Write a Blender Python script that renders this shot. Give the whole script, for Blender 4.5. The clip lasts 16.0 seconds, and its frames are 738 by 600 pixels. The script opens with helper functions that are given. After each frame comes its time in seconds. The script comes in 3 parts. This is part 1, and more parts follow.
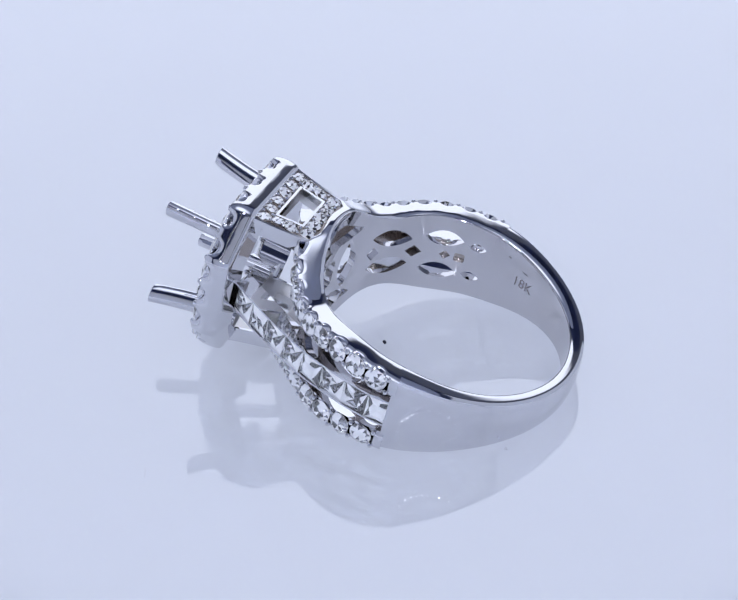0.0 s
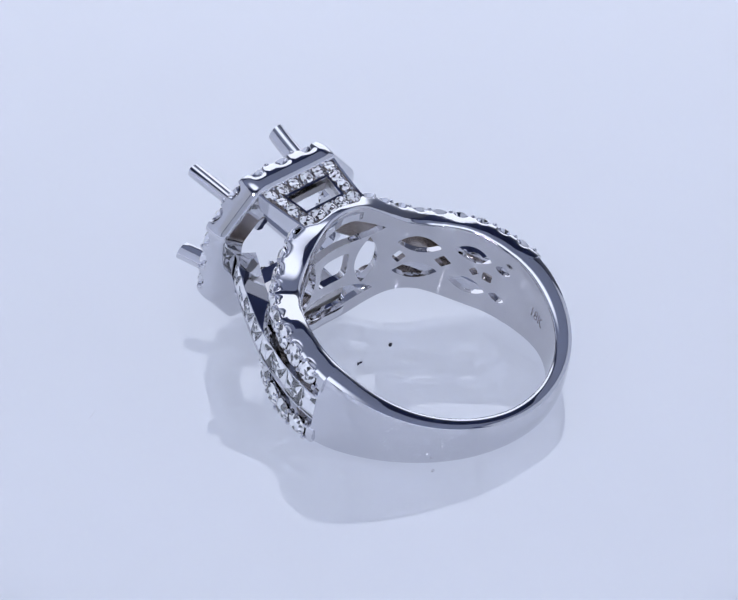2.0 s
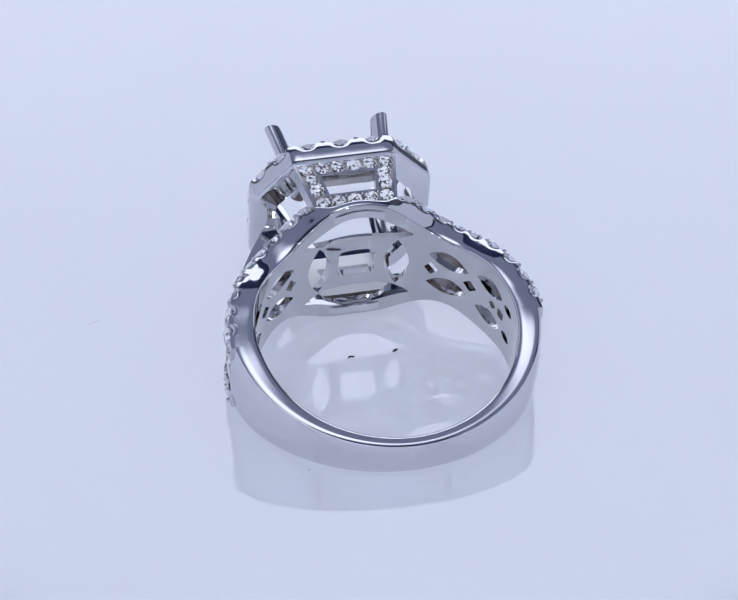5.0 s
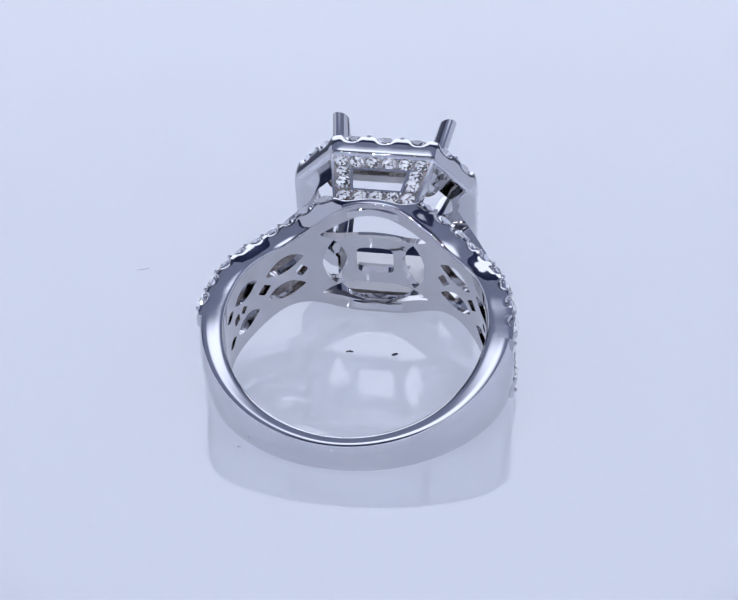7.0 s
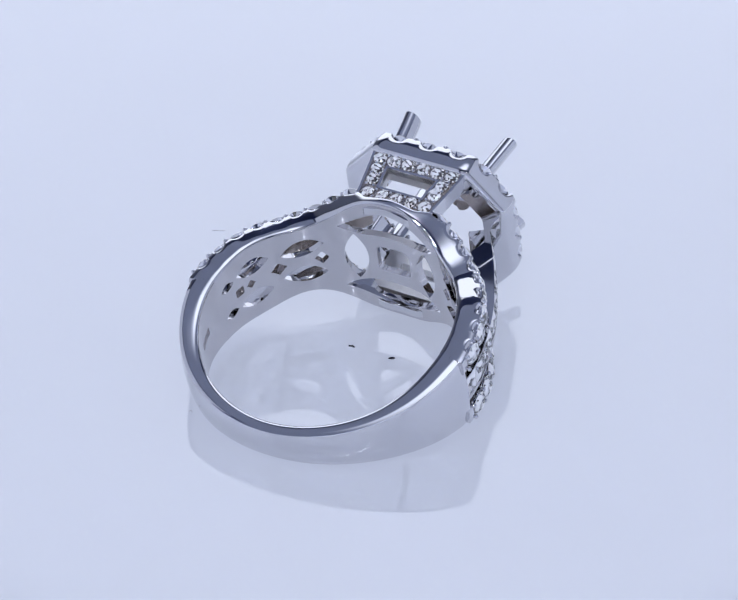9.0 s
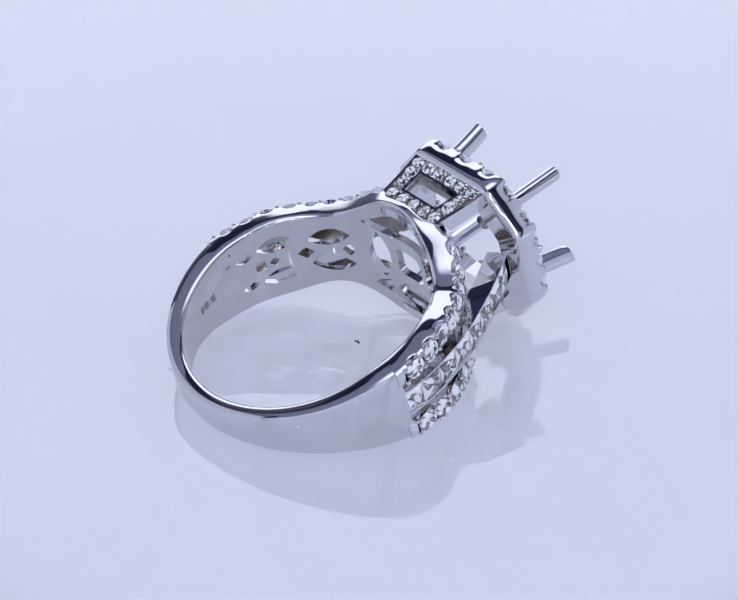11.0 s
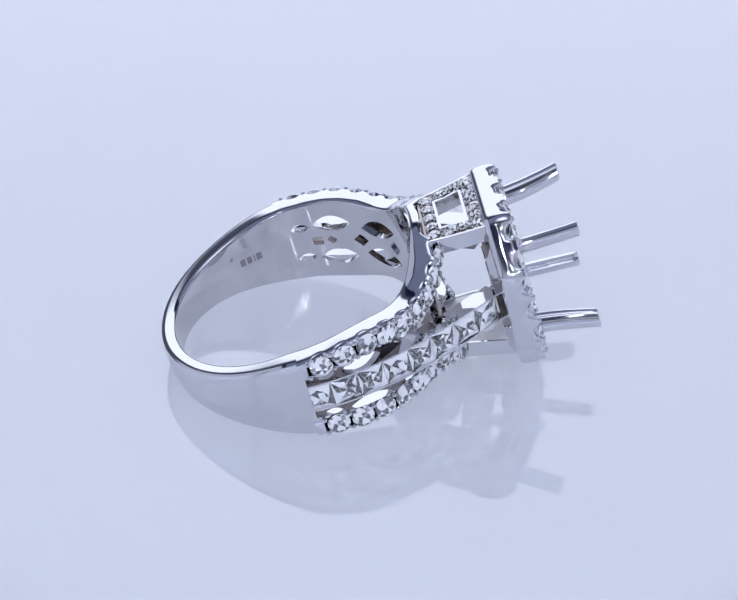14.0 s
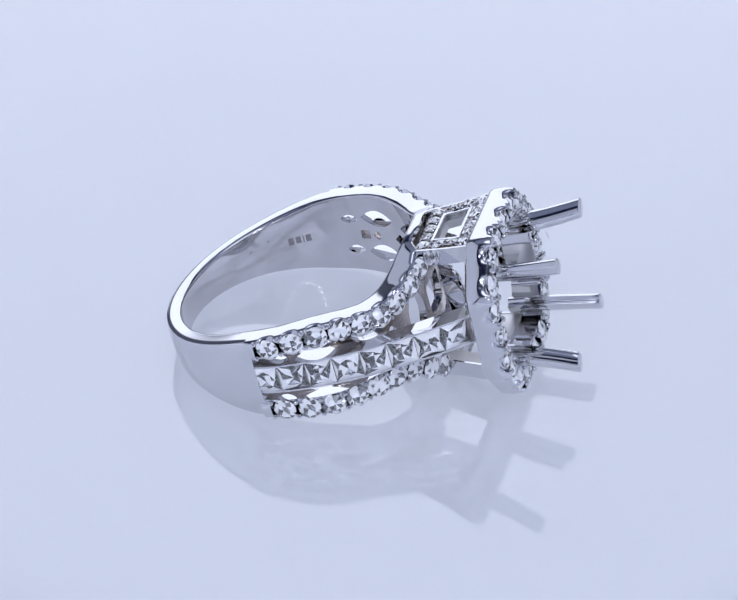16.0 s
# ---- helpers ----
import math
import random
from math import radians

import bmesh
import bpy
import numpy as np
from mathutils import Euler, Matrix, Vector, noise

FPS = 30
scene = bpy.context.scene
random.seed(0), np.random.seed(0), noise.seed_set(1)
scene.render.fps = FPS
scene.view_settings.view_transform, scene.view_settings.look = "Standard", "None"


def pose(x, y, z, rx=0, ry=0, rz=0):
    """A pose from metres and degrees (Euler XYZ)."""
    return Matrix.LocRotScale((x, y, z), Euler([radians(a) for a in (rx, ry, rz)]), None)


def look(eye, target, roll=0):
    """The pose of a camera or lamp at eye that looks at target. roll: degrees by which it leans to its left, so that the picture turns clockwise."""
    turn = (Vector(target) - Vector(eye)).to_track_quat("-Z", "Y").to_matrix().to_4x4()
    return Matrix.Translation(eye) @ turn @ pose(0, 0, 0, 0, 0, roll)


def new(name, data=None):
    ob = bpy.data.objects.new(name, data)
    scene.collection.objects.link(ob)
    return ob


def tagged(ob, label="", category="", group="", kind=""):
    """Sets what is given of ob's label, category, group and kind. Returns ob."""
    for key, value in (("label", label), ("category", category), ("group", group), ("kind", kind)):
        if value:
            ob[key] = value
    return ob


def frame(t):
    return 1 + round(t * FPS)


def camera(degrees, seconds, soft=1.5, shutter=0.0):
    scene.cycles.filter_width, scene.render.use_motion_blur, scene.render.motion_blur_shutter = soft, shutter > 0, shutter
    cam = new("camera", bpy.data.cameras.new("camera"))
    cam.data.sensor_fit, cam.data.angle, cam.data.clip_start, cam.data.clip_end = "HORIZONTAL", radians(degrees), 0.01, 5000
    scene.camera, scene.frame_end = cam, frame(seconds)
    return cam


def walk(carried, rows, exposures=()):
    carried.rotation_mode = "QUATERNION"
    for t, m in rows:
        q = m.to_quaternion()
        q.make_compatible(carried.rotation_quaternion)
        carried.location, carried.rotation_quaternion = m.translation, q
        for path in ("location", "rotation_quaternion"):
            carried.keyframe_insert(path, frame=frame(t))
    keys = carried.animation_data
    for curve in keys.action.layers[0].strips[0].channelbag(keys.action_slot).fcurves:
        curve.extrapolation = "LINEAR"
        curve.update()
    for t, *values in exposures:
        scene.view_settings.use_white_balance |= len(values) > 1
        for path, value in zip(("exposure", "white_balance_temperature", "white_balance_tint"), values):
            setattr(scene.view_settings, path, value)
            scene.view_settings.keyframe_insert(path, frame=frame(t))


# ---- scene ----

MM = 0.001

# ---- camera: stands still before the turntable ----
cam = camera(17.82, 16.0)
eye = Vector((0.0, -0.1247, 0.08388))
way = Vector((math.sin(-0.0031) * math.cos(-0.5699), math.cos(-0.0031) * math.cos(-0.5699), math.sin(-0.5699)))
stand = look(eye, eye + way, -0.445)
walk(cam, [(0.0, stand), (16.0, stand)])


def turn_angle(t):
    """Turn of the turntable in radians."""
    u = t - 8.0
    return -(0.18793 * u - 0.0001046 * u * u)


# ---- light ----
world = bpy.data.worlds.new("dim_room")
scene.world = world
world.use_nodes = True
world.node_tree.nodes["Background"].inputs[0].default_value = (0.25, 0.28, 0.42, 1)
world.node_tree.nodes["Background"].inputs[1].default_value = 0.05
scene.view_settings.exposure = 0.18

OVERHEAD, BACKLIT, SIDES, FRONT, LED, PLATE = 1.1, 1.12, 0.36, 0.28, 400.0, 0.25


# ---- materials ----
def material(name):
    m = bpy.data.materials.new(name)
    m.use_nodes = True
    return m, m.node_tree.nodes, m.node_tree.links, m.node_tree.nodes["Principled BSDF"]


def noise_ramp(nodes, links, scale, detail, lo, hi):
    tc = nodes.new("ShaderNodeTexCoord")
    nz = nodes.new("ShaderNodeTexNoise")
    nz.inputs["Scale"].default_value, nz.inputs["Detail"].default_value = scale, detail
    links.new(tc.outputs["Object"], nz.inputs["Vector"])
    mr = nodes.new("ShaderNodeMapRange")
    mr.inputs["To Min"].default_value, mr.inputs["To Max"].default_value = lo, hi
    links.new(nz.outputs["Fac"], mr.inputs["Value"])
    return nz, mr


def polished_gold(name, colour, lo, hi, bump=0.02):
    m, nodes, links, b = material(name)
    b.inputs["Base Color"].default_value = (*colour, 1)
    b.inputs["Metallic"].default_value = 1.0
    nz, mr = noise_ramp(nodes, links, 900.0, 4.0, lo, hi)
    links.new(mr.outputs["Result"], b.inputs["Roughness"])
    nz2, _ = noise_ramp(nodes, links, 160.0, 3.0, 0, 1)
    bp = nodes.new("ShaderNodeBump")
    bp.inputs["Strength"].default_value, bp.inputs["Distance"].default_value = bump, 0.0004
    links.new(nz2.outputs["Fac"], bp.inputs["Height"])
    links.new(bp.outputs["Normal"], b.inputs["Normal"])
    return m


GOLD = polished_gold("polished_white_gold", (0.76, 0.76, 0.785), 0.025, 0.05)
SATIN = polished_gold("inner_white_gold", (0.66, 0.65, 0.665), 0.03, 0.07, 0.06)
ENGRAVED = polished_gold("engraved_white_gold", (0.36, 0.34, 0.36), 0.4, 0.6, 0.0)
SEAT = polished_gold("cut_white_gold", (0.50, 0.45, 0.42), 0.15, 0.35, 0.3)


def gem():
    m, nodes, links, b = material("colourless_gemstone")
    b.inputs["Base Color"].default_value = (1, 1, 1, 1)
    b.inputs["Roughness"].default_value = 0.0
    b.inputs["IOR"].default_value = 2.42
    b.inputs["Transmission Weight"].default_value = 0.97
    return m


GEM = gem()
# Mirror backs stand in for inner reflection; random white facets paint in sparkle.
FOIL = polished_gold("mirror_facet", (0.97, 0.97, 0.985), 0.0, 0.02, 0.0)
SPARK = polished_gold("white_sparkle_facet", (0.96, 0.965, 0.985), 0.02, 0.06, 0.0)
SPARK.node_tree.nodes["Principled BSDF"].inputs["Metallic"].default_value = 0.2
BRUSHED = polished_gold("brushed_white_gold", (0.80, 0.79, 0.79), 0.32, 0.48, 0.1)


def acrylic():
    m, nodes, links, b = material("white_glossy_acrylic")
    nz, mr = noise_ramp(nodes, links, 14.0, 3.0, 0.0, 1.0)
    mix = nodes.new("ShaderNodeMix")
    mix.data_type = "RGBA"
    mix.inputs["A"].default_value = (0.31, 0.33, 0.385, 1)
    mix.inputs["B"].default_value = (0.33, 0.345, 0.40, 1)
    links.new(mr.outputs["Result"], mix.inputs["Factor"])
    links.new(mix.outputs["Result"], b.inputs["Base Color"])
    b.inputs["Roughness"].default_value = 0.0
    b.inputs["IOR"].default_value = 1.95
    b.inputs["Subsurface Weight"].default_value = 1.0
    b.inputs["Subsurface Radius"].default_value = (0.03, 0.03, 0.033)
    b.inputs["Subsurface Scale"].default_value = 1.0
    # The plate's own emission stands for light from below and thins the shadows.
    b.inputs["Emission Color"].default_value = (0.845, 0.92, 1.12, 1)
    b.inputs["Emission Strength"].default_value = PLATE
    nz2, _ = noise_ramp(nodes, links, 60.0, 2.0, 0, 1)
    bp = nodes.new("ShaderNodeBump")
    bp.inputs["Strength"].default_value, bp.inputs["Distance"].default_value = 0.02, 0.0003
    links.new(nz2.outputs["Fac"], bp.inputs["Height"])
    links.new(bp.outputs["Normal"], b.inputs["Normal"])
    return m


ACRYLIC = acrylic()


def glow(name, colour, strength):
    m, nodes, links, b = material(name)
    # Base darkened to navy: shade put into the screens for dark reflections.
    b.inputs["Base Color"].default_value = (0.13, 0.16, 0.26, 1)
    b.inputs["Emission Color"].default_value = (*colour, 1)
    b.inputs["Emission Strength"].default_value = strength
    return m


def plain(name, colour, rough=0.6):
    m, nodes, links, b = material(name)
    nz, mr = noise_ramp(nodes, links, 40.0, 4.0, 0.8, 1.1)
    mul = nodes.new("ShaderNodeVectorMath")
    mul.operation = "SCALE"
    mul.inputs[0].default_value = colour
    links.new(mr.outputs["Result"], mul.inputs["Scale"])
    links.new(mul.outputs["Vector"], b.inputs["Base Color"])
    b.inputs["Roughness"].default_value = rough
    return m


COOL = (0.885, 0.94, 1.09)
PANEL_GLOW = glow("softbox_diffuser", COOL, OVERHEAD)
BACK_GLOW = glow("backlit_white_fabric", COOL, BACKLIT)


def falloff(m, centre, near, far, full, dim):
    """Fades a screen's emission from its middle to its rim, shaped so the ring's rims reflect dark."""
    nodes, links = m.node_tree.nodes, m.node_tree.links
    tc, sub, mr = nodes.new("ShaderNodeTexCoord"), nodes.new("ShaderNodeVectorMath"), nodes.new("ShaderNodeMapRange")
    sub.operation = "DISTANCE"
    sub.inputs[1].default_value = centre
    mr.interpolation_type = "SMOOTHSTEP"
    for k, v in (("From Min", near), ("From Max", far), ("To Min", full), ("To Max", dim)):
        mr.inputs[k].default_value = v
    links.new(tc.outputs["Object"], sub.inputs[0])
    links.new(sub.outputs["Value"], mr.inputs["Value"])
    links.new(mr.outputs["Result"], nodes["Principled BSDF"].inputs["Emission Strength"])


falloff(BACK_GLOW, (0, 0.55, 0.295), 0.27, 0.35, BACKLIT, 0.05)
falloff(PANEL_GLOW, (0, 0, 0.42), 0.06, 0.18, OVERHEAD, 0.08)
SIDE_GLOW = glow("side_white_fabric", COOL, SIDES)
FRONT_GLOW = glow("front_fill_glow", COOL, FRONT)
LED_GLOW = glow("led_bead", COOL, LED)
DARK_ROOM = plain("dark_blue_wall", (0.17, 0.21, 0.38), 0.8)
BLACK = plain("black_plastic", (0.02, 0.02, 0.022), 0.4)
DUST = plain("dark_dust", (0.012, 0.012, 0.03), 0.7)
FIBRE = plain("grey_fibre", (0.42, 0.42, 0.50), 0.7)


# ---- mesh helpers (ring parts in millimetres) ----
def finish(me, angle):
    for p in me.polygons:
        p.use_smooth = angle > 0
    if angle > 0:
        me.set_sharp_from_angle(angle=radians(angle))


def mesh_from(name, verts, faces, mat, scale=MM, angle=35):
    me = bpy.data.meshes.new(name)
    me.from_pydata([tuple(c * scale for c in v) for v in verts], [], faces)
    bm = bmesh.new()
    bm.from_mesh(me)
    bmesh.ops.recalc_face_normals(bm, faces=bm.faces)
    bm.to_mesh(me)
    bm.free()
    me.materials.append(mat)
    finish(me, angle)
    return me


def part_mesh(name, me, parent, label="", m=None):
    ob = new(name, me)
    ob.parent = parent
    if m is not None:
        ob.matrix_basis = m
    if label:
        tagged(ob, label=label)
    return ob


def sweep(sections, closed_path=False):
    """Verts and faces of a tube through sections, each a closed loop of points."""
    n, k = len(sections), len(sections[0])
    verts = [p for s in sections for p in s]
    faces = []
    for i in range(n if closed_path else n - 1):
        j = (i + 1) % n
        for a in range(k):
            b = (a + 1) % k
            faces.append((i * k + a, i * k + b, j * k + b, j * k + a))
    if not closed_path:
        faces.append(tuple(range(k))[::-1])
        faces.append(tuple((n - 1) * k + a for a in range(k)))
    return verts, faces


def spline(table, x):
    """Smooth monotone-like interpolation in a small table of (x, y)."""
    if x <= table[0][0]:
        return table[0][1]
    if x >= table[-1][0]:
        return table[-1][1]
    for i in range(len(table) - 1):
        (x0, y0), (x1, y1) = table[i], table[i + 1]
        if x0 <= x <= x1:
            m0 = (y1 - table[i - 1][1]) / (x1 - table[i - 1][0]) if i > 0 else 0.0
            m1 = (table[i + 2][1] - y0) / (table[i + 2][0] - x0) if i + 2 < len(table) else 0.0
            d = x1 - x0
            u = (x - x0) / d
            return (y0 * (1 + 2 * u) * (1 - u) ** 2 + m0 * d * u * (1 - u) ** 2
                    + y1 * u * u * (3 - 2 * u) + m1 * d * u * u * (u - 1))


# ---- the ring's form: angle a in degrees from the head, r from the finger's axis, w across the band ----
HALF = [(0, 4.95), (10, 4.85), (16, 4.6), (20, 4.3), (28, 3.5), (36, 3.05), (43, 2.75), (50, 2.8), (60, 3.0), (70, 3.1),
        (80, 2.95), (88, 2.8), (98, 2.7), (115, 2.18), (132, 1.72), (152, 1.38), (180, 1.16)]


LEAN = 0.022  # the shank leans a little against the head


def smooth_half(a):
    return sum(spline(HALF, abs(a + d)) if abs(a + d) <= 180 else spline(HALF, 360 - abs(a + d)) for d in (-7, -3.5, 0, 3.5, 7)) / 5


HALF_STEPS = [smooth_half(k * 0.25) for k in range(722)]


def half_width(a):
    x = abs(a) * 4
    k = min(int(x), 720)
    return HALF_STEPS[k] + (HALF_STEPS[k + 1] - HALF_STEPS[k]) * (x - k)


def r_in(a):
    return -0.45 * math.cos(radians(a)) + math.sqrt(8.02 ** 2 - (0.45 * math.sin(radians(a))) ** 2)


def r_out(a):
    return 0.35 * math.cos(radians(a)) + math.sqrt(9.8 ** 2 - (0.35 * math.sin(radians(a))) ** 2)


def at(a, r, w):
    h = r * math.cos(radians(a))
    return (r * math.sin(radians(a)), h, w - LEAN * h)


STONE_ANGLES = [87.7, 78.6, 69.5, 60.4, 51.8, 43.6, 35.6, 27.8, 20.4]
END = 94.6
DOME = 0.06  # roundness of the rim's flank


def band_mesh():
    sections = []
    for i in range(133):
        a = END + (360 - 2 * END) * i / 132
        b = a if a <= 180 else a - 360
        hw, ri, ro = half_width(b), r_in(b), r_out(b)
        e = 0.07
        crown = 0.081
        top = ro - crown * hw
        dome = [(ri + 0.10 + (top - e - 0.04 - ri - 0.10) * k / 8, hw - DOME * abs(k / 4 - 1) ** 5) for k in range(9)]
        lip = [(ri, hw - DOME - 0.16), (ri + 0.012, hw - DOME - 0.09), (ri + 0.045, hw - DOME - 0.035)]
        half = lip + dome + [(top - 0.03, hw - DOME - 0.03), (top - 0.005, hw - DOME - 0.075)]
        sec = [at(b, r, -w) for r, w in half[::-1]] + [at(b, ri, 0)] + [at(b, r, w) for r, w in half]
        for k in range(1, 14):
            v = 1 - k / 7
            sec.append(at(b, ro - crown * hw * v * v, (hw - DOME - e) * v))
        sections.append(sec)
    me = mesh_from("band", *sweep(sections), GOLD, angle=38)
    me.materials.append(SATIN)
    for p in me.polygons:
        c = p.center / MM
        a = math.degrees(math.atan2(c.x, c.y))
        if math.hypot(c.x, c.y) < r_in(a) + 0.03:
            p.material_index = 1
    return me


# ---- pierced sleeve ----
def lens(a, w, ca, cw, la, lw, lean=0.0):
    """Negative inside an almond opening of half length la (degrees) and half height lw."""
    x = (a - ca) / la
    y = (w - cw - lean * (a - ca)) / lw
    return abs(y) - (1 - x * x)


def box_hole(a, w, ca, cw, la, lw):
    x, y = (a - ca) / la, (w - cw) / lw
    return (abs(x) ** 6 + abs(y) ** 6) - 1


def openings(a, w):
    s, m = abs(a), abs(w)
    f = [box_hole(a, w, 0, 0, 9.0, 1.1),
         (abs((s - 19.5) / 6.0)) - (1 - (w / 1.98) ** 2),
         lens(a, m, 0, 2.84 + 0.2 * math.cos(radians(a * 8)), 27, 1.0),
         lens(s, m, 45.5, 1.15, 11.0, 0.68, -0.012),
         lens(s, m, 71.5, 1.35, 9.5, 0.62, 0.0),
         (abs(w) / 0.55 + abs(s - 36.5) / 3.6) - 1 if s > 33.0 else 1.0,
         (abs(w) / 0.5 + abs(s - 58.0) / 4.2) - 1,
         box_hole(s, w, 80.5, 0, 2.6, 0.34),
         (abs(w) / 0.36 + abs(s - 73.5) / 2.6) - 1,
         lens(s, m, 87.5, 1.2, 4.5, 0.32)]
    return min(f)


def sleeve_mesh():
    na, nw = 400, 96
    lim = 95.2
    def fval(i, j):
        a = -lim + 2 * lim * i / na
        v = -1 + 2 * j / nw
        return openings(a, v * half_width(a))
    grid = [[fval(i, j) for j in range(nw + 1)] for i in range(na + 1)]
    verts, index, faces, edges = [], {}, [], {}

    def vert(i, j):
        key = (round(i, 6), round(j, 6))
        if key not in index:
            a = -lim + 2 * lim * i / na
            w = (-1 + 2 * j / nw) * (half_width(a) - DOME - 0.06)
            index[key] = len(verts)
            verts.append((at(a, r_in(a), w), at(a, r_in(a) + 0.5, w)))
        return index[key]

    def cross(p, q):
        f0, f1 = grid[p[0]][p[1]], grid[q[0]][q[1]]
        u = f0 / (f0 - f1)
        u = min(0.97, max(0.03, u))
        return (p[0] + (q[0] - p[0]) * u, p[1] + (q[1] - p[1]) * u)

    for i in range(na):
        for j in range(nw):
            corners = [(i, j), (i + 1, j), (i + 1, j + 1), (i, j + 1)]
            poly = []
            for k in range(4):
                p, q = corners[k], corners[(k + 1) % 4]
                fp, fq = grid[p[0]][p[1]], grid[q[0]][q[1]]
                if fp >= 0:
                    poly.append(vert(*p))
                if (fp >= 0) != (fq >= 0):
                    poly.append(vert(*cross(p, q)))
            if len(poly) >= 3:
                faces.append(tuple(poly))
                for k in range(len(poly)):
                    e = (poly[k], poly[(k + 1) % len(poly)])
                    if (e[1], e[0]) in edges:
                        del edges[(e[1], e[0])]
                    else:
                        edges[e] = 1
    n = len(verts)
    allv = [v[0] for v in verts] + [v[1] for v in verts]
    allf = [f for f in faces] + [tuple(x + n for x in f[::-1]) for f in faces]
    allf += [(e[1], e[0], e[0] + n, e[1] + n) for e in edges]
    me = mesh_from("sleeve", allv, allf, SATIN, angle=40)
    me.materials.append(SEAT)
    for p in me.polygons:
        c = p.center / MM
        if math.hypot(c.x, c.y) > r_in(math.degrees(math.atan2(c.x, c.y))) + 0.3:
            p.material_index = 1
    return me


def rail_top(a):
    return spline([(0, 8.25), (12, 8.3), (17, 9.0), (21, 9.35), (30, 9.35), (60, 9.38), (80, 9.55), (90, 9.68), (98, 9.8)], abs(a))


def notch(a):
    """Depth of the scallop cut beside each row stone."""
    d = min(abs(abs(a) - s) for s in STONE_ANGLES)
    x = d / 3.0
    return 0.34 * math.sqrt(1 - x * x) if x < 1 else 0.0


def rail_mesh(name, sign):
    sections = []
    n = 660
    for i in range(n + 1):
        a = -96.0 + 192.0 * i / n
        hw, ri, rt = half_width(a), r_in(a), rail_top(a)
        k = notch(a)
        inner = max(hw - 1.30, 0.5)
        floor = rt - 0.75 if abs(a) < 92.8 else rt
        lo = ri
        r0, r1 = lo + 0.10, rt - 0.14 - k
        mid, half = (lo + rt) / 2, (rt - lo) / 2 - 0.08
        flank = [r0 + (r1 - r0) * m / 6 for m in range(7)]
        pts = [(lo + 0.012, hw - DOME - 0.09), (lo + 0.045, hw - DOME - 0.035)] + [(r, hw - DOME * min(1.0, abs((r - mid) / half)) ** 5) for r in flank]
        pts += [(rt - 0.05 - k * 0.95, pts[-1][1] - 0.05), (rt - k * 0.55, hw - 0.3),
               (floor, hw - 0.42), (floor, inner + 0.34), (rt - 0.12, inner + 0.14), (rt - 0.16, inner), (lo + 0.3, inner + 0.1), (lo + 0.3, hw - 0.3)]
        sections.append([at(a, r, w * sign) for r, w in pts])
    return mesh_from(name, *sweep(sections), GOLD, angle=38)


# ---- stones ----
def facet_mesh(name, verts, faces, low):
    """Gem with mirror facets below its girdle; above, clear facets at random among white ones that paint in sparkle."""
    me = mesh_from(name, verts, faces, GEM, angle=0)
    me.materials.append(FOIL)
    me.materials.append(SPARK)
    for p in me.polygons:
        if p.center.z < low * MM:
            p.material_index = 1
        elif random.random() < 0.62:
            p.material_index = 2
    return me


def brilliant_mesh(name, r, flat=1.0):
    verts = [(random.uniform(-0.12, 0.12) * r, random.uniform(-0.12, 0.12) * r, 0.27 * r * flat)]
    table = [(0.56 * r * math.cos(k * math.pi / 4), 0.56 * r * math.sin(k * math.pi / 4), 0.30 * r * flat) for k in range(8)]
    mid = [(0.80 * r * math.cos((k + .5) * math.pi / 4), 0.80 * r * math.sin((k + .5) * math.pi / 4), 0.17 * r * flat) for k in range(8)]
    gird = [(r * math.cos(k * math.pi / 8), r * math.sin(k * math.pi / 8), 0.02 * r) for k in range(16)]
    gird2 = [(x, y, -0.03 * r) for x, y, z in gird]
    pav = [(0.55 * r * math.cos((k + .5) * math.pi / 4), 0.55 * r * math.sin((k + .5) * math.pi / 4), -0.42 * r) for k in range(8)]
    verts += table + mid + gird + gird2 + pav + [(0, 0, -0.82 * r)]
    T, M, G, H, P, C = 1, 9, 17, 33, 49, 57
    f = []
    for k in range(8):
        k1 = (k + 1) % 8
        f += [(0, T + k, T + k1), (T + k, M + k, T + k1)]
        g0, g1, g2 = 2 * k, 2 * k + 1, (2 * k + 2) % 16
        f += [(T + k, G + g0, M + k), (M + k, G + g0, G + g1), (M + k, G + g1, G + g2), (T + k1, M + k, G + g2)]
        for x, y in ((g0, g1), (g1, g2)):
            f.append((G + x, H + x, H + y, G + y))
        f += [(H + g0, P + k, H + g1), (H + g1, P + k, H + g2), (H + g2, P + k, P + k1), (P + k, C, P + k1)]
    return facet_mesh(name, verts, f, -0.06 * r)


